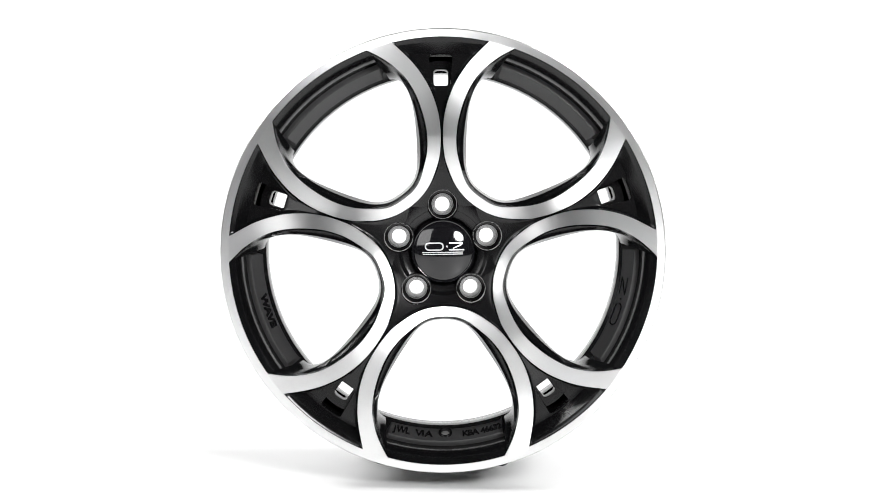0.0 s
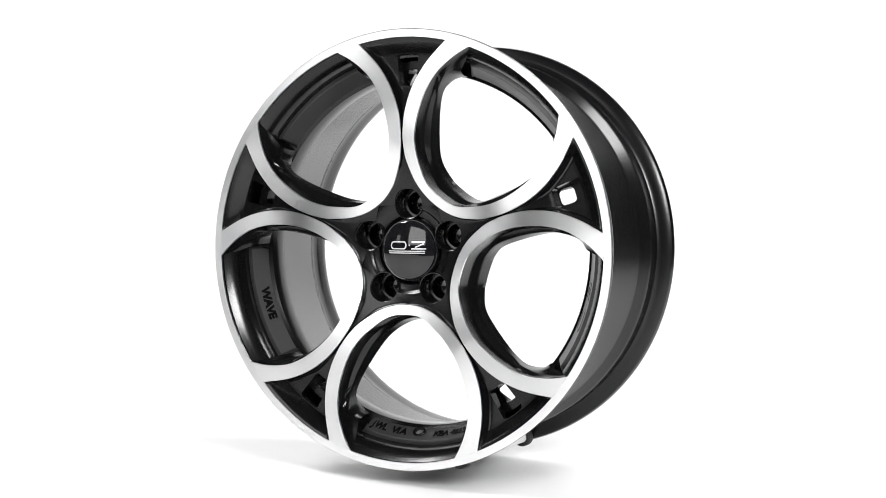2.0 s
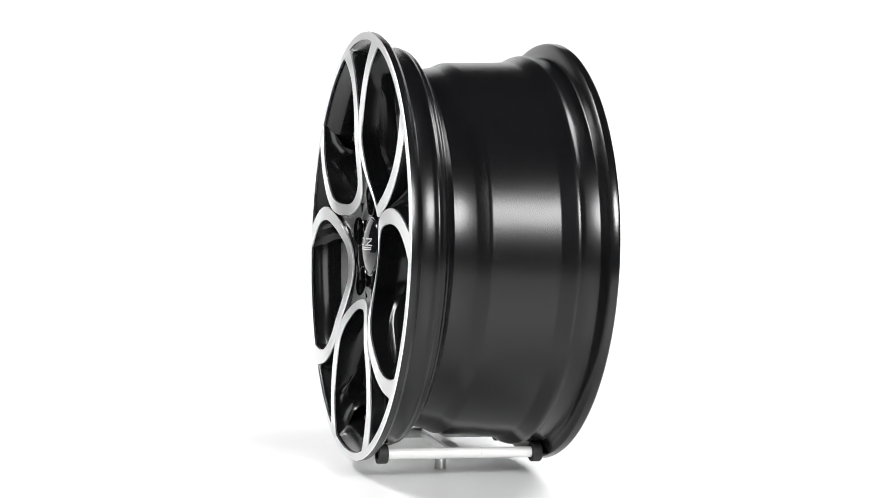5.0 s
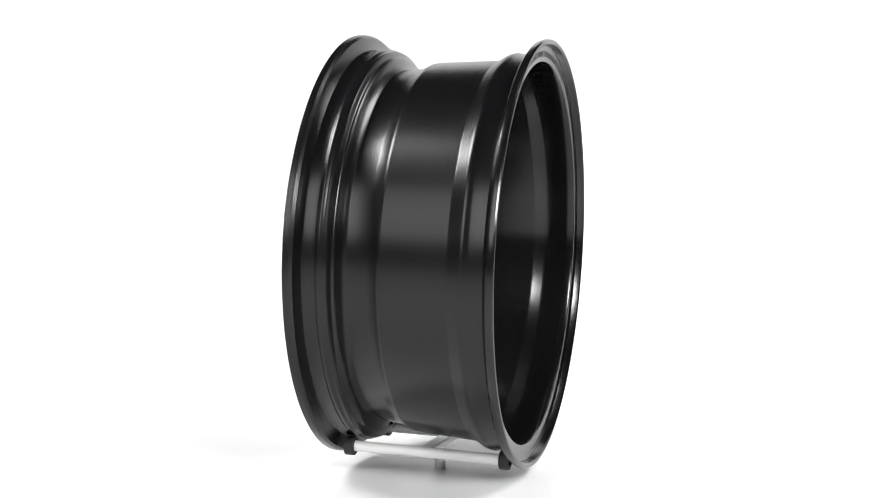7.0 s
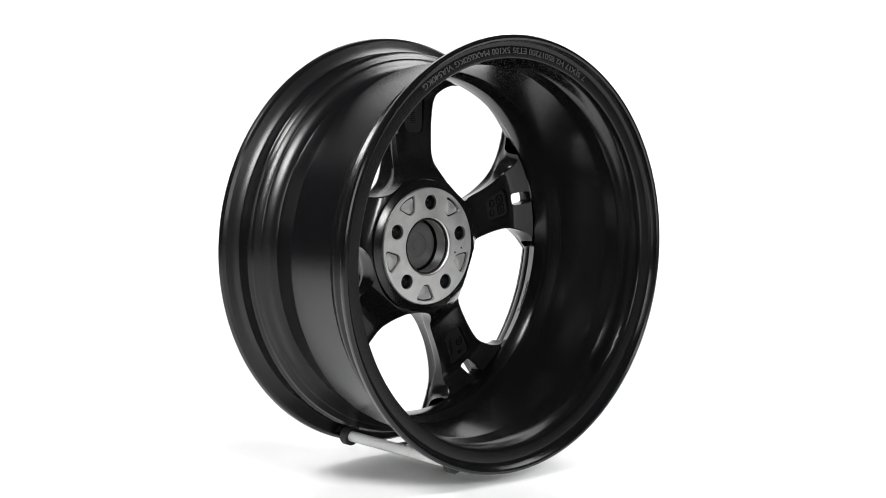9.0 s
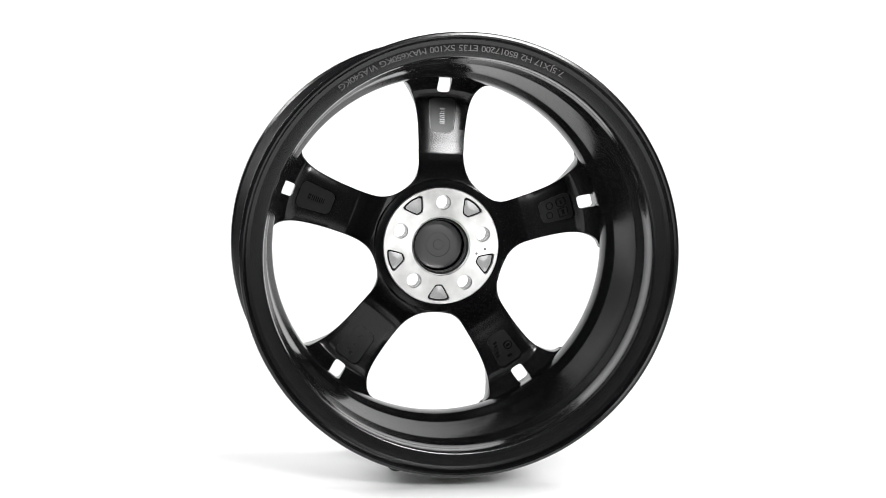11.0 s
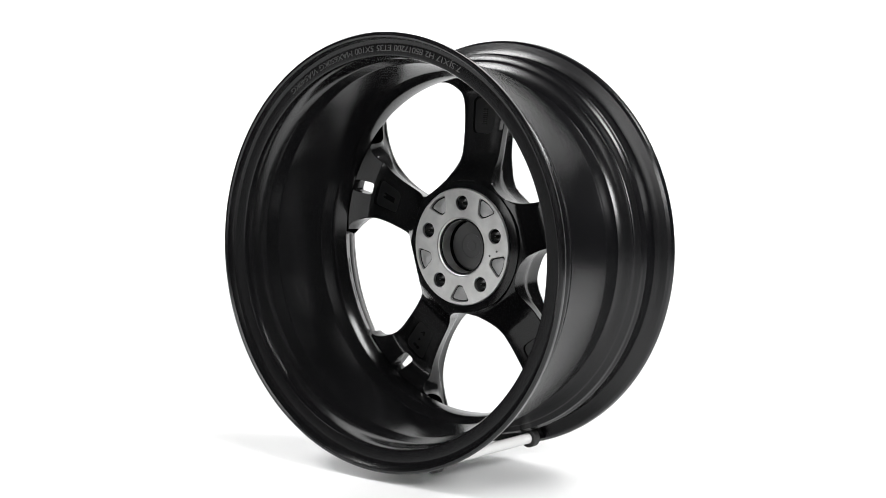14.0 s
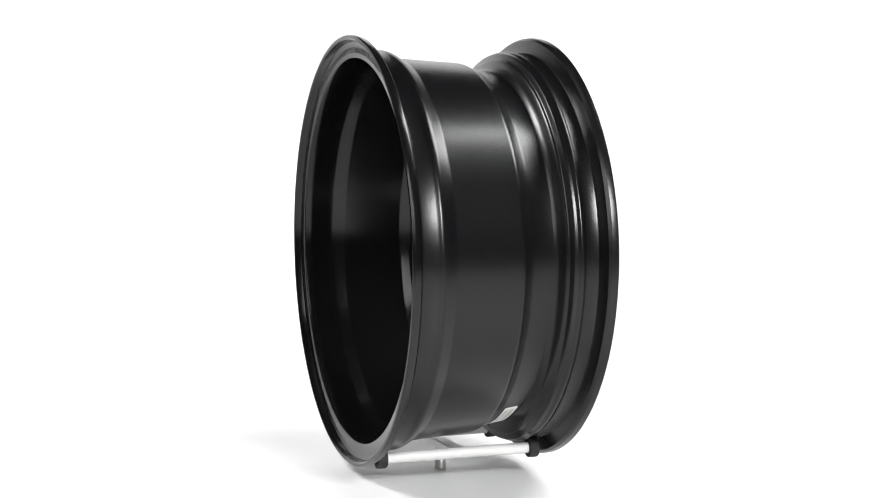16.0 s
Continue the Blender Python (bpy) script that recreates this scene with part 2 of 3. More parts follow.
def rim_barrel(wheel):
    bm = bmesh.new()
    section = OUTER + INNER
    revolve(bm, section, 192)
    bm.faces.ensure_lookup_table()
    for i, f in enumerate(bm.faces):
        f.material_index = 0 if i % len(section) < len(OUTER) - 4 else 1
    ob = part("rim_barrel", bm, BLACK_SATIN, wheel, "satin black barrel with a drop centre and two flanges", smooth=28)
    ob.data.materials.append(BLACK)
    return ob


# the sloping floor of the recess on a spoke's back
PLATE = Matrix.Translation((0, -.0739, .149)) @ Matrix.Rotation(radians(8.6), 4, "X")


def back_y(r):
    """How far back a spoke reaches at radius r: thick at the hub, thin along its length, deeper again where it meets the barrel."""
    pts = ((.0770, -.0420), (.0840, -.0460), (.0920, -.0540), (.1000, -.0615), (.1080, -.0655), (.1200, -.0678), (.1450, -.0716), (.1700, -.0753), (.1780, -.0745), (.1860, -.0670), (.1950, -.0570))
    for (ra, ya), (rb, yb) in zip(pts, pts[1:]):
        if r <= rb:
            return ya + (yb - ya) * max(0.0, (r - ra) / (rb - ra))
    return pts[-1][1]


def spoke_mesh():
    """One spoke standing upright: recessed front, deep side walls that narrow to the rear, a crowned back."""
    bm = bmesh.new()
    n, cols = N_S, 12
    rows = []
    for i in range(n):
        s = i / (n - 1)
        o, c, r = C_OUT[i], C_IN[i], C_REAR[i]
        # depth of the recess between the bands: shallow at the neck, deep behind the lip, with a sloping outer wall
        ro = o.length
        sink = 0.0024 + 0.0030 * min(s / 0.35, 1) + 0.0104 * max(0.0, min((ro - .140) / .034, 1.0))
        if ro > .2110:
            sink = max(sink * (1 - (ro - .2110) / (R_IN - .2110)), 0.0018)
        edge = 0.0018
        oR, oL = from_window(o, 0, 1), from_window(o, 0, -1)
        arc = max(0.0, min((s - 0.55) / 0.33, 1.0))
        arc = arc * arc * (3 - 2 * arc)
        w = abs(oR.x)
        k = min(1.0, w / .0110)
        steps = [(e * k, g) for e, g in ((0, 0), (.0007, .22), (.0016, .62), (.0028, .92), (.0046, 1.0))]
        x4 = w - steps[-1][0]
        across = [(-w + e, g) for e, g in steps] + [(-x4 + 2 * x4 * j / 8, 1.0) for j in range(1, 8)] + [(w - e, g) for e, g in steps[::-1]]
        row = []
        for x, lip in across:
            p = oL.lerp(oR, (x + w) / (2 * w))
            p = p.lerp(p.normalized() * oR.length, arc)
            p.y = face_y(Vector((p.x, p.z)).length) + edge + (sink - edge) * lip
            row.append(p)
        cR, rR = from_window(c, face_y(c.length) + 0.0020, 1), None
        back = back_y(r.length)
        rR = from_window(r, back, 1)
        wall = []
        root = max(0.0, min((s - .66) / .16, 1.0))
        root = root * root * (3 - 2 * root)
        for (g, f), (g1, f1) in zip(((0, 0), (.03, .14), (.08, .34), (.18, .46), (.60, .56), (.68, .60), (.76, .70), (.87, .84), (.985, .975)),
                                    ((0, 0), (.06, .10), (.18, .20), (.42, .30), (.72, .40), (.84, .48), (.93, .62), (.98, .80), (.985, .975))):
            # a scooped side with a ledge, sloping in to the rear opening; filled out at the root by the barrel
            g, f = g + (g1 - g) * root, f + (f1 - f) * root
            wall.append(Vector((cR.x + (rR.x - cR.x) * g, cR.y + (rR.y - cR.y) * f, cR.z + (rR.z - cR.z) * g)))
        wall.append(Vector((rR.x * (1 - .0012 / max(abs(rR.x), .004)) if s > .1 else rR.x, rR.y, rR.z)))
        row += wall
        mir = [Vector((-q.x, q.y, q.z)) for q in wall]
        bcols = 8
        for j in range(1, bcols):
            f = j / bcols
            q = rR.lerp(mir[-1], f)
            q.y += 0.0015 * math.sin(math.pi * f) ** 0.4
            flat = Vector((q.x, 0, q.z))
            q = q + (flat.normalized() * math.hypot(rR.x, rR.z) - flat) * arc
            row.append(q)
        row += mir[::-1]
        for q in row:
            # keep inside the barrel's wall
            r, lim = math.hypot(q.x, q.z), bore(q.y) + .0009
            if q.y > FACE_Y + .004 and r > lim:
                q.x, q.z = q.x * lim / r, q.z * lim / r
        rows.append([bm.verts.new(q) for q in row])
    k = len(rows[0])
    for a, b in zip(rows, rows[1:]):
        for j in range(k):
            bm.faces.new((a[j], a[(j + 1) % k], b[(j + 1) % k], b[j]))
    for end, way in ((rows[0], 1), (rows[-1], -1)):
        mid = bm.verts.new(sum((v.co for v in end), Vector()) / k if way > 0 else (0, -.0850, .2075))
        for j in range(k):
            bm.faces.new((end[(j + 1) % k], end[j], mid)[::way])
    if bm.calc_volume(signed=True) < 0:
        bmesh.ops.reverse_faces(bm, faces=bm.faces)
    return bm


def cutter(build):
    bm = bmesh.new()
    build(bm)
    bmesh.ops.recalc_face_normals(bm, faces=bm.faces)
    me = bpy.data.meshes.new("cutter")
    bm.to_mesh(me)
    bm.free()
    return new("cutter", me)


def spokes(wheel):
    first = part("spoke", spoke_mesh(), BLACK_MATT, wheel, recalc=False)
    channel = cutter(lambda bm: prism(bm, [(-.0110, .2100), (0, .2108), (.0110, .2100), (.0132, .2075), (.0106, .1775), (.0085, .1752), (-.0085, .1752), (-.0106, .1775), (-.0132, .2075)], FACE_Y - .01, -.0770, grow=0.93))
    rim = cutter(lambda bm: prism(bm, [(x, z + .1850) for x, z in rounded(.0182, .0206, .0052)], -.0785, -.0738, grow=0.82))
    hole = cutter(lambda bm: prism(bm, [(x, z + .1850) for x, z in rounded(.0152, .0180, .0040)], -.105, 0.0))
    plate = cutter(lambda bm: prism(bm, [(x * (1 + z * 6), z) for x, z in rounded(.030, .042, .007)], 0.0, .02, PLATE, grow=1.22))
    lug = cutter(lambda bm: (revolve(bm, [(.0001, FACE_Y - .02), (.0162, FACE_Y - .02), (.0162, -.02), (.0001, -.02)], 40), bmesh.ops.translate(bm, verts=bm.verts, vec=(0, 0, .050))))
    cut(first, [channel, rim, hole, plate, lug])
    made = [first]
    for k in range(1, 5):
        ob = new("spoke", first.data)
        ob.parent = wheel
        ob.matrix_basis = spin(72 * k)
        made.append(ob)
    return made


# outline of a cast pocket, (across, outward)
POCKET = [(-.0112, .0618), (0, .0634), (.0112, .0618), (.0130, .0596), (.0117, .0566), (.0045, .0452), (0, .0440), (-.0045, .0452), (-.0117, .0566), (-.0130, .0596), (-.0112, .0618)]


def hub(wheel):
    bm = bmesh.new()
    y = FACE_Y
    revolve(bm, [(.0300, -.0800), (.0350, -.0800), (.0362, -.0850), (.0375, -.0868), (.0430, -.0872), (.0452, -.0885), (.0470, -.0905), (.0485, -.0911), (.0580, -.0914), (.0640, -.0860), (.0740, -.060),
                 (.0768, -.0440), (.0750, -.0405), (.0690, -.0375), (.0672, -.0360), (.0300, -.0360)], 120)
    body = part("hub", bm, BLACK_MATT, wheel)
    cuts = []
    for k in range(5):
        q = polar(.050, 90 + 72 * k, 0)

        def lug(bm, q=q):
            rings = revolve(bm, [(.0001, y - .02), (.0165, y - .02), (.0160, -.0660), (.0122, -.0640), (.0083, -.0550), (.0083, -.02), (.0001, -.02)], 40)
            bmesh.ops.translate(bm, verts=bm.verts, vec=q)
        cuts.append(cutter(lug))
    cut(body, cuts)
    for k in range(5):
        bm = bmesh.new()
        revolve(bm, [(.0152, -.0885), (.0158, -.0905), (.0166, -.0910), (.0172, -.0902), (.0168, -.0660), (.0126, -.0630), (.0086, -.0545), (.0085, -.0370), (.0081, -.0370), (.0081, -.0555), (.0112, -.0640), (.0118, -.0668), (.0126, -.0676), (.0150, -.0680)], 48)
        bmesh.ops.translate(bm, verts=bm.verts, vec=polar(.050, 90 + 72 * k, 0))
        part("lug_seat", bm, BLACK, wheel)
    # bare pad on the back that meets the axle
    bm = bmesh.new()
    revolve(bm, [(.0318, -.0520), (.0297, -.0520), (.0297, -.0385), (.0306, -.0372), (.0318, -.0366), (.0324, -.0352), (.0334, -.0347), (.0340, -.0335), (.0662, -.0335), (.0671, -.0345), (.0671, -.0365), (.0320, -.0365)], 120)
    pad = part("mounting_pad", bm, RAW, wheel, "bare machined aluminium mounting pad with bolt holes")
    cuts = []
    for k in range(5):
        def bolt(bm, k=k):
            revolve(bm, [(.0001, -.06), (.0081, -.06), (.0081, -.0350), (.0086, -.0335), (.0086, -.02), (.0001, -.02)], 32)
            bmesh.ops.translate(bm, verts=bm.verts, vec=polar(.050, 90 + 72 * k, 0))
        cuts.append(cutter(bolt))

        def tri(bm, k=k):
            shape = smooth_curve(POCKET, 31)[:-1]
            prism(bm, [(p[0], p[1]) for p in shape], -.06, -.02, spin(36 + 72 * k))
        cuts.append(cutter(tri))
    cut(pad, cuts)
    for k in range(5):
        bm = bmesh.new()
        shape = smooth_curve(POCKET, 31)[:-1]
        out = [bm.verts.new(Vector((p[0], -.0345, p[1]))) for p in shape]
        low = [bm.verts.new(Vector((p[0] * .92, -.0363, .0545 + (p[1] - .0545) * .92))) for p in shape]
        top = [bm.verts.new(Vector((p[0] * .35, -.0350, .0530 + (p[1] - .0545) * .35))) for p in shape]
        hump = bm.verts.new(Vector((0, -.0346, .0530)))
        for i in range(30):
            bm.faces.new((out[i], low[i], low[(i + 1) % 30], out[(i + 1) % 30]))
            bm.faces.new((low[i], top[i], top[(i + 1) % 30], low[(i + 1) % 30]))
            bm.faces.new((top[i], hump, top[(i + 1) % 30]))
        bm.transform(spin(36 + 72 * k))
        part("cast_pocket", bm, CAST, pad, "dull cast aluminium pocket", smooth=70)
    for x, z in ((-.0414, -.0070), (-.0510, -.0015)):
        bm = bmesh.new()
        revolve(bm, [(.0001, -.0338), (.0011, -.0338), (.0013, -.0332), (.0001, -.0333)], 16, closed=False)
        bmesh.ops.translate(bm, verts=bm.verts, vec=(x, 0, z))
        part("punch_mark", bm, BLACK_LIGHTENED, pad, "small dark punch mark")
    return body


def centre_cap(wheel):
    y = -.1005
    bm = bmesh.new()
    revolve(bm, [(.0001, y + .0036), (.006, y + .0038), (.012, y + .0045), (.018, y + .0056), (.024, y + .0072), (.0290, y + .0090), (.0308, y + .0100), (.0312, y + .0112), (.0318, y + .0108), (.0330, y + .0108), (.0338, y + .0116), (.0342, -.0870), (.0342, -.0795),
                 (.0295, -.0795)], 96, closed=False)
    cap = part("centre_cap", bm, GLOSS, wheel, "glossy black domed centre cap with chrome emblem", smooth=40)
    bm = bmesh.new()
    revolve(bm, [(.0297, -.0795), (.0285, -.0565), (.0275, -.0548), (.0250, -.0540), (.0140, -.0540), (.0135, -.0546), (.0060, -.0546), (.0055, -.0541), (.0001, -.0541)], 72, closed=False)
    part("cap_back", bm, BLACK_LIGHTENED, cap, "dull black plastic back", smooth=30)
    mark = bmesh.new()

    def dome(r):
        return y + .0036 + .0064 * (r / .030) ** 2

    def bar(x0, z0, x1, z1, w):
        a, b = Vector((x0, 0, z0)), Vector((x1, 0, z1))
        d = (b - a).normalized()
        nrm = Vector((-d.z, 0, d.x)) * w / 2
        pts = [a - nrm, b - nrm, b + nrm, a + nrm]
        n = 8
        lay = []
        for i in range(n + 1):
            row = []
            for p, q in ((pts[0], pts[1]), (pts[3], pts[2])):
                e = p.lerp(q, i / n)
                top = dome(Vector((e.x, e.z)).length)
                row += [mark.verts.new((e.x, top - .0004, e.z)), mark.verts.new((e.x, top + .0012, e.z))]
            lay.append([row[0], row[2], row[3], row[1]])
        for a, b in zip(lay, lay[1:]):
            for i in range(4):
                mark.faces.new((a[i], a[(i + 1) % 4], b[(i + 1) % 4], b[i]))
        mark.faces.new(lay[0])
        mark.faces.new(lay[-1][::-1])

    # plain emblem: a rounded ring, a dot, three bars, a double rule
    ring = rounded(.0200, .0088, .0040, 6)
    ins = rounded(.0172, .0060, .0028, 6)
    cx, cz = -.0095, .0050
    k = len(ring)
    lay = [[mark.verts.new(Vector((cx + px, dome(math.hypot(cx + px, cz + pz)) + yy, cz + pz))) for px, pz in sh] for sh, yy in ((ring, .0012), (ring, -.0004), (ins, -.0004), (ins, .0012))]
    for a, b in zip(lay, lay[1:]):
        for i in range(k):
            mark.faces.new((a[i], a[(i + 1) % k], b[(i + 1) % k], b[i]))
    bar(.0030, .0050, .0046, .0050, .0016)
    bar(.0062, .0086, .0225, .0086, .0016)
    bar(.0105, .0030, .0200, .0070, .0014)
    bar(.0062, .0014, .0240, .0014, .0016)
    bar(-.0225, -.0012, .0235, -.0012, .0011)
    bar(-.0225, -.0032, .0235, -.0032, .0011)
    part("emblem", mark, CHROME, cap, "chrome emblem with a double rule", smooth=0)
    return cap


# lines on the sloping pads: from the rear inner edge to the front outer edge
PAD_A, PAD_B = (.1917, -.0490), (.2064, -.0752)


def glyphs(text, size, bold):
    """The outline faces of a line of characters in Blender's own font: (advance, vertices, faces) for each."""
    out = []
    for ch in text:
        cu = bpy.data.curves.new("glyph", "FONT")
        cu.body, cu.size, cu.resolution_u = ch + ".", size, 3
        both = bpy.data.objects.new("glyph", cu)
        scene.collection.objects.link(both)
        dot = bpy.data.curves.new("glyph", "FONT")
        dot.body, dot.size, dot.resolution_u, dot.offset = ch, size, 3, size * bold
        one = bpy.data.objects.new("glyph", dot)
        scene.collection.objects.link(one)
        deps = bpy.context.evaluated_depsgraph_get()
        wide = max((v.co.x for v in both.evaluated_get(deps).to_mesh().vertices), default=0)
        me = one.evaluated_get(deps).to_mesh()
        verts = [tuple(v.co[:2]) for v in me.vertices]
        faces = [tuple(f.vertices) for f in me.polygons]
        out.append((max(wide - size * 0.22, size * 0.30), verts, faces))
        bpy.data.objects.remove(both)
        bpy.data.objects.remove(one)
    return out


def write(bm, text, size, place, squeeze=1.0, height=0.0008, bold=0.025):
    """Raised characters; place(x, y, h) gives the point at x along the line, y up it and h above the surface. The line is centred on x = 0."""
    line = glyphs(text, size, bold)
    x = -sum(g[0] for g in line) * squeeze / 2
    for wide, verts, faces in line:
        top = [bm.verts.new(place(x + vx * squeeze, vy, height)) for vx, vy in verts]
        low = [bm.verts.new(place(x + vx * squeeze, vy, -0.0002)) for vx, vy in verts]
        edges = {}
        for f in faces:
            try:
                bm.faces.new([top[i] for i in f])
            except ValueError:
                continue
            for a, b in zip(f, f[1:] + f[:1]):
                edges[(a, b)] = edges.get((a, b), 0) + 1
        for a, b in edges:
            if (b, a) not in edges:
                bm.faces.new((top[a], low[a], low[b], top[b]))
        x += wide * squeeze


def on_pad(mid_deg):
    """Places on a pad whose middle lies at mid_deg; the line's up points to the hub."""
    a, b = Vector(PAD_A), Vector(PAD_B)
    d = (a - b).normalized()
    nrm = Vector((d.y, -d.x))
    if nrm.y > 0:
        nrm = -nrm

    def place(x, y, h, off=0.0):
        q = b + d * (0.0062 + y) + nrm * h
        return polar(q.x, mid_deg + math.degrees(x / 0.199), q.y)
    return place


def bars(bm, place, items, h=0.0006):
    """Plain raised bars (x0, y0, x1, y1, thickness)."""
    for x0, y0, x1, y1, w in items:
        n = max(1, int(math.hypot(x1 - x0, y1 - y0) / 0.004))
        a, b = Vector((x0, y0)), Vector((x1, y1))
        d = (b - a).normalized()
        s = Vector((-d.y, d.x)) * w / 2
        ring = []
        for i in range(n + 1):
            p = a.lerp(b, i / n)
            ring.append([bm.verts.new(place(q.x, q.y, hh)) for q, hh in ((p - s, -.0002), (p - s, h), (p + s, h), (p + s, -.0002))])
        for r0, r1 in zip(ring, ring[1:]):
            for j in range(4):
                bm.faces.new((r0[j], r0[(j + 1) % 4], r1[(j + 1) % 4], r1[j]))
        bm.faces.new(ring[0])
        bm.faces.new(ring[-1][::-1])


def ring_bars(cx, cy, w, h, r, t, k=4):
    """Bars that run round a rounded rectangle."""
    o = rounded(w, h, r, k)
    return [(cx + o[i][0], cy + o[i][1], cx + o[(i + 1) % len(o)][0], cy + o[(i + 1) % len(o)][1], t) for i in range(len(o))]


def window_pads(wheel):
    """A raised casting pad on the barrel behind each window; three of them carry writing, one the valve hole."""
    made = {}
    for k in range(5):
        mid = 270 + 72 * k
        bm = bmesh.new()
        prof = [(.2128, -.0715), (.2126, -.0735), (.2080, -.0752), (.2068, -.0752), PAD_B, PAD_A, (.1917, -.0475), (.1922, -.0470), (.1935, -.0540), (.2010, -.0598), (.2100, -.0662)]
        rings = revolve(bm, prof, 28, closed=True, start=mid - 18.6, sweep=37.2)
        for ring, sg in ((rings[0], 1), (rings[-1], -1)):
            for v in ring[2:6]:
                v.co = spin(1.2 * sg) @ v.co
        made[k] = part("casting_pad", bm, BLACK_LIGHTENED, wheel, smooth=25)
    valve = cutter(lambda bm: (revolve(bm, [(.0001, -.03), (.0052, -.03), (.0052, .03), (.0001, .03)], 32),
                               bm.transform(Matrix.Translation(polar(.1990, 270, -.0640)) @ Matrix.Rotation(radians(-56), 4, "X"))))
    cut(made[0], [valve])
    bm = bmesh.new()
    revolve(bm, [(.0052, -.0012), (.0068, -.0012), (.0074, -.0006), (.0074, .0010), (.0050, .0080), (.0046, .0080)], 36)
    bm.transform(Matrix.Translation(polar(.1990, 270, -.0640)) @ Matrix.Rotation(radians(-56), 4, "X"))
    part("valve_seat", bm, BLACK, made[0])
    # added disc closes the through hole; its pale colour gives the lighter centre
    bm = bmesh.new()
    revolve(bm, [(.0001, .0012), (.0030, .0014), (.0051, .0022), (.0051, .0050), (.0001, .0050)], 28, closed=False)
    bm.transform(Matrix.Translation(polar(.1990, 270, -.0640)) @ Matrix.Rotation(radians(-56), 4, "X"))
    part("valve_hole_disc", bm, CAST, made[0], "pale disc added for the lighter centre of the through valve hole")
    p0 = on_pad(270)
    for word, at, size, squeeze in (("JWL", -.0475, .0150, 0.66), ("VIA", -.0235, .0140, 0.85), ("KBA 46632", .0395, .0128, 0.78)):
        bm = bmesh.new()
        write(bm, word, size, lambda x, y, h: p0(x + at, y, h), squeeze)
        part("raised_lettering", bm, BLACK, made[0], "raised black cast lettering", smooth=0)
    bm = bmesh.new()
    p4 = on_pad(270 + 72 * 4)
    write(bm, "WAVE", .0138, lambda x, y, h: p4(x + .001, y, h), 1.0, .0010, 0.05)
    part("raised_lettering", bm, BLACK, made[4], "raised black cast lettering", smooth=0)
    bm = bmesh.new()
    p1 = on_pad(270 + 72)
    bars(bm, lambda x, y, h: p1(x + .004, y, h), ring_bars(-.0145, .0055, .0240, .0110, .0050, .0014) + [(.0016, .0055, .0034, .0055, .0018)]
         + [(.0075, .0008, .0265, .0008, .0014), (.0075, .0108, .0265, .0108, .0014), (.0100, .0022, .0240, .0094, .0014)], .0005)
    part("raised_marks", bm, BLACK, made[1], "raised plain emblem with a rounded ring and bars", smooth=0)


def rear_lettering(wheel):
    """Stamped size line round the rear flange, tops towards the axle, and the cast marks on the spokes' backs."""
    bm = bmesh.new()
    r0, y0, r1, y1 = .2230, .10105, .2140, .10147

    def place(x, y, h):
        f = (y + .0008) / .0100
        r = r0 + (r1 - r0) * f
        return polar(r, 83.5 - math.degrees(x / .2185), y0 + (y1 - y0) * f + h)
    write(bm, "7.5JX17 H2 85017200 ET35 5X100 MAX650KG VIA540KG", .0098, place, 1.13, .0003, 0.0)
    part("stamped_lettering", bm, STAMP, wheel, "stamped grey size lettering round the rear flange", smooth=0)


def spoke_marks(made):
    """Small cast marks in the recess on each spoke's back: plain bars, rings and frames."""
    def place(x, z, h):
        return PLATE @ Vector((-x, h, z))
    ticks = [(-.0030, z, .0030, z, .0011) for z in (-.0095, -.0072, -.0049, -.0026, -.0003, .0020, .0043)]
    sets = [ticks + [(-.0028, .0072, .0028, .0072, .0022)],
            ring_bars(-.0060, .0080, .0100, .0115, .0035, .0011) + ring_bars(.0060, .0080, .0100, .0115, .0008, .0011) + ring_bars(-.0055, -.0070, .0080, .0080, .0038, .0011)
            + ring_bars(.0055, -.0095, .0075, .0075, .0036, .0009) + [(.0030, .0080, .0090, .0080, .0030), (-.0080, .0080, -.0040, .0080, .0020)],
            ring_bars(-.0065, .0000, .0095, .0095, .0046, .0012) + [(-.0090, .0000, -.0040, .0000, .0026)] + [(.0035 + .0012 * i, -.0110 + .0040 * i, .0080 + .0012 * i, -.0100 + .0040 * i, .0022) for i in range(5)]
            + [(-.0045, .0125, .0010, .0125, .0028)],
            [(-.0040, .0115, -.0005, .0115, .0030), (.0012, .0115, .0050, .0115, .0030), (-.0020, -.0080, .0000, -.0120, .0012), (.0000, -.0120, .0030, -.0080, .0012), (.0000, .0010, .0020, .0010, .0020)],
            ticks + [(-.0028, .0075, -.0006, .0075, .0030), (.0008, .0075, .0030, .0075, .0030)]]
    for spoke, items in zip(made, sets):
        bm = bmesh.new()
        prism(bm, [(x * (1 + z * 6), z) for x, z in rounded(.0288, .0408, .0066)], -.0006, .0004, PLATE)
        part("recess_floor", bm, BLACK_FLOOR, spoke, "matt cast floor of the recess", smooth=25)
        bm = bmesh.new()
        bars(bm, place, items, .0016)
        part("cast_marks", bm, BLACK, spoke, smooth=0)


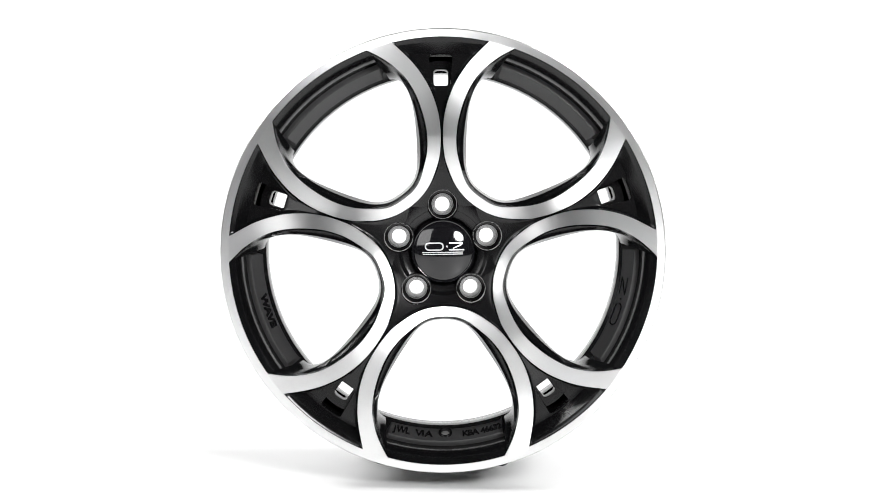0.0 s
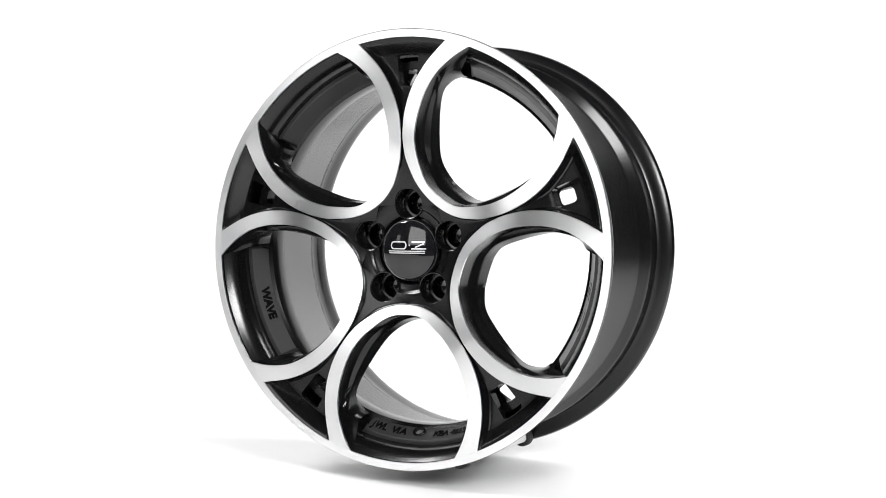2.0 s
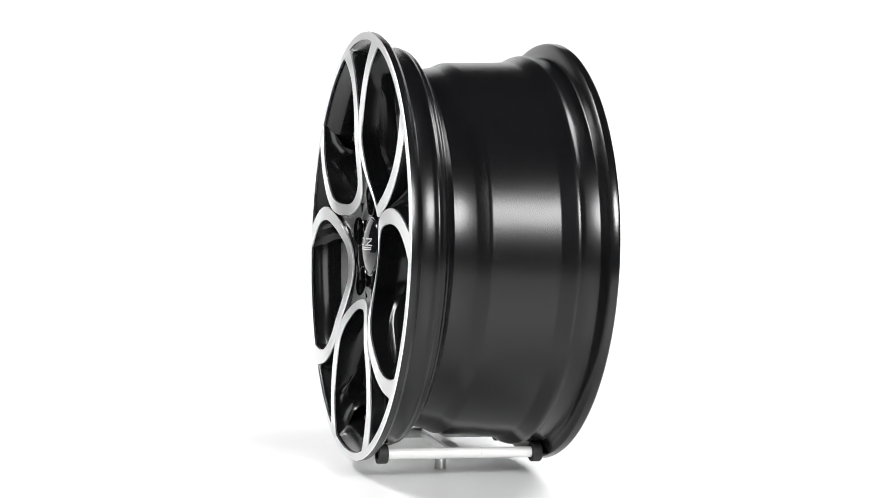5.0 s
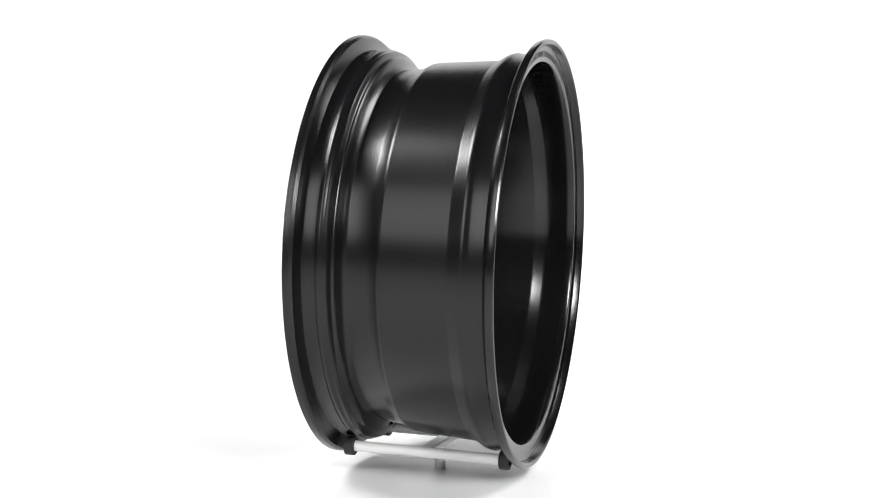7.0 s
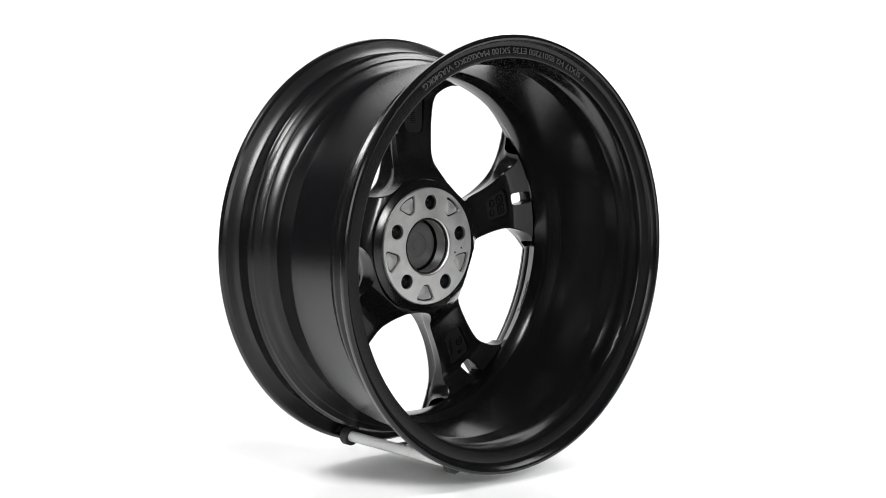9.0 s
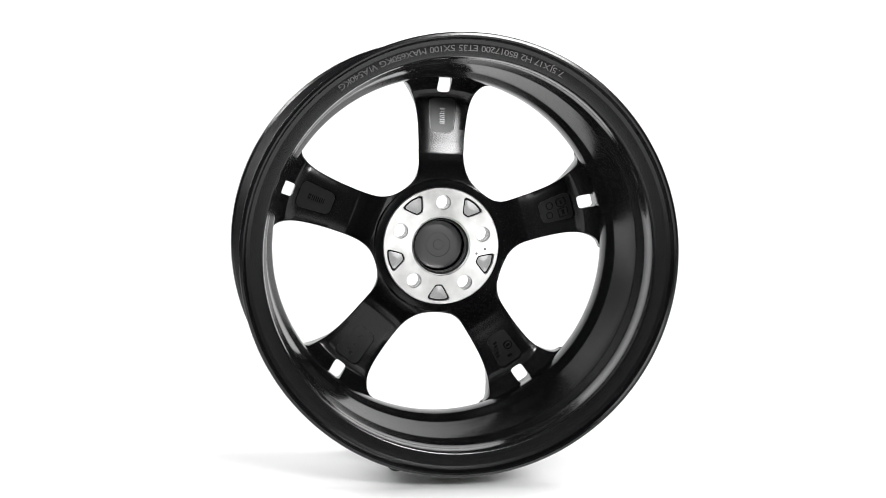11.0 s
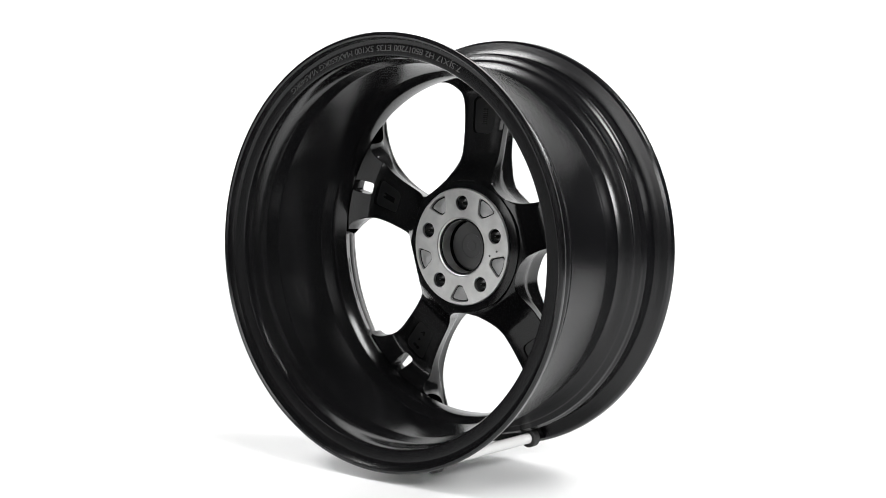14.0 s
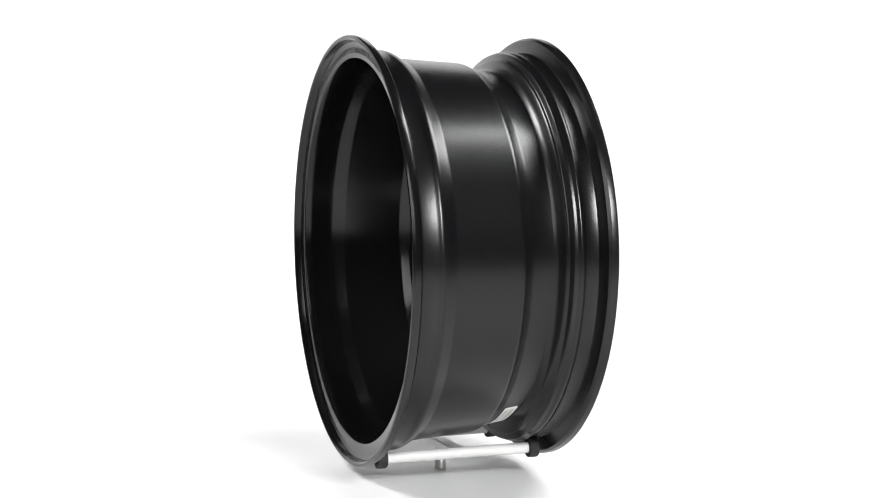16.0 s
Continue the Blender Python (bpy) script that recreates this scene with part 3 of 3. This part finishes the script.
def paper_label(wheel):
    """A white paper label stuck on the drop centre."""
    bm = bmesh.new()
    grid = []
    for i in range(15):
        deg = 233.5 + 14.0 * i / 14
        grid.append([[bm.verts.new(polar(.19835 + (y + .048) * .132 + up, deg, y)) for up in (.0, .0004)] for y in (-.0475, -.0400, -.0325)])
    for a, b in zip(grid, grid[1:]):
        for j in range(2):
            for u in (0, 1):
                bm.faces.new((a[j][u], a[j + 1][u], b[j + 1][u], b[j][u]))
        bm.faces.new((a[0][0], a[0][1], b[0][1], b[0][0]))
        bm.faces.new((a[2][0], a[2][1], b[2][1], b[2][0]))
    for e in (grid[0], grid[-1]):
        for j in range(2):
            bm.faces.new((e[j][0], e[j + 1][0], e[j + 1][1], e[j][1]))
    label = part("paper_label", bm, PAPER, wheel, "small white paper label with grey print")
    bm = bmesh.new()

    def place(x, z, h):
        y = -.0400 + z
        return polar(.19835 + (y + .048) * .132 + .0004 + h, 240.5 + math.degrees(x / .199), y)
    bars(bm, place, [(-.019, .0045, .016, .0045, .0012), (-.019, .0020, .010, .0020, .0010)] + [(x / 1000, -.0055, x / 1000, -.0005, .0006 + .0004 * (x % 3)) for x in range(-18, 16, 2)], .0001)
    part("print", bm, INK, label, "grey printed lines", smooth=0)


def stand():
    ob = tagged(new("wheel_stand"), "small white steel stand with four black rubber rests", "display stand")
    tilt = pose(0, 0, 0.0297, -1.384)
    for sx in (-1, 1):
        bm = bmesh.new()
        revolve(bm, [(.0001, -.0870), (.0050, -.0870), (.0060, -.0860), (.0060, .0260), (.0064, .0262), (.0064, .0275), (.0060, .0277), (.0060, .0920), (.0050, .0930), (.0001, .0930)], 32, closed=False)
        bm.transform(tilt @ Matrix.Translation((sx * .0640, 0, 0)))
        rod = part("rod", bm, WHITE_ROD, ob, "white lacquered steel rod")
        for y0 in (-.0905, .0850):
            bm = bmesh.new()
            revolve(bm, [(.0062, y0), (.0098, y0), (.0106, y0 + .001), (.0106, y0 + .0100), (.0098, y0 + .0110), (.0062, y0 + .0110)], 32)
            bm.transform(tilt @ Matrix.Translation((sx * .0640, 0, 0)))
            part("rubber_sleeve", bm, RUBBER, rod, "black rubber sleeve")
    bm = bmesh.new()
    box(bm, (.1180, .0150, .0100), Matrix.Translation((0, 0, .0297)))
    bmesh.ops.bevel(bm, geom=bm.edges[:], offset=.0015, segments=2, affect="EDGES")
    part("crossbar", bm, STEEL, ob, "grey steel crossbar")
    bm = bmesh.new()
    revolve(bm, [(.0001, 0), (.0066, 0), (.0066, .0008), (.0062, .0012), (.0062, .0235), (.0001, .0235)], 32, closed=False)
    bm.transform(Matrix.Rotation(radians(90), 4, "X"))
    part("post", bm, STEEL, ob, "short round steel post")
    return ob


studio()
wheel = tagged(new("alloy_wheel"), "black alloy car wheel with five looped machined aluminium spokes", "car wheel")
rim_barrel(wheel)
machined_face(wheel)
spoke_parts = spokes(wheel)
hub(wheel)
centre_cap(wheel)
window_pads(wheel)
rear_lettering(wheel)
spoke_marks(spoke_parts)
paper_label(wheel)
wheel_stand = stand()


# ---------------------------------------------------------------- the turning stand
TURN = [(0.0, -0.72), (0.2, -0.72), (0.4, -0.72), (0.5, 0.4), (0.6, 2.1), (0.8, 5.6), (1.0, 9.0), (1.5, 17.0)] + [(t / 2, 17.0 + 16.1 * (t / 2 - 1.5)) for t in range(4, 33)]


def motions():
    seat = pose(-.0018, .0052, EYE_Z - .1044, -1.384) @ spin(1.75)
    walk(wheel, [(t, pose(0, 0, 0, 0, 0, -a) @ seat) for t, a in TURN])
    walk(wheel_stand, [(t, pose(0, 0, 0, 0, 0, -a)) for t, a in TURN])


motions()
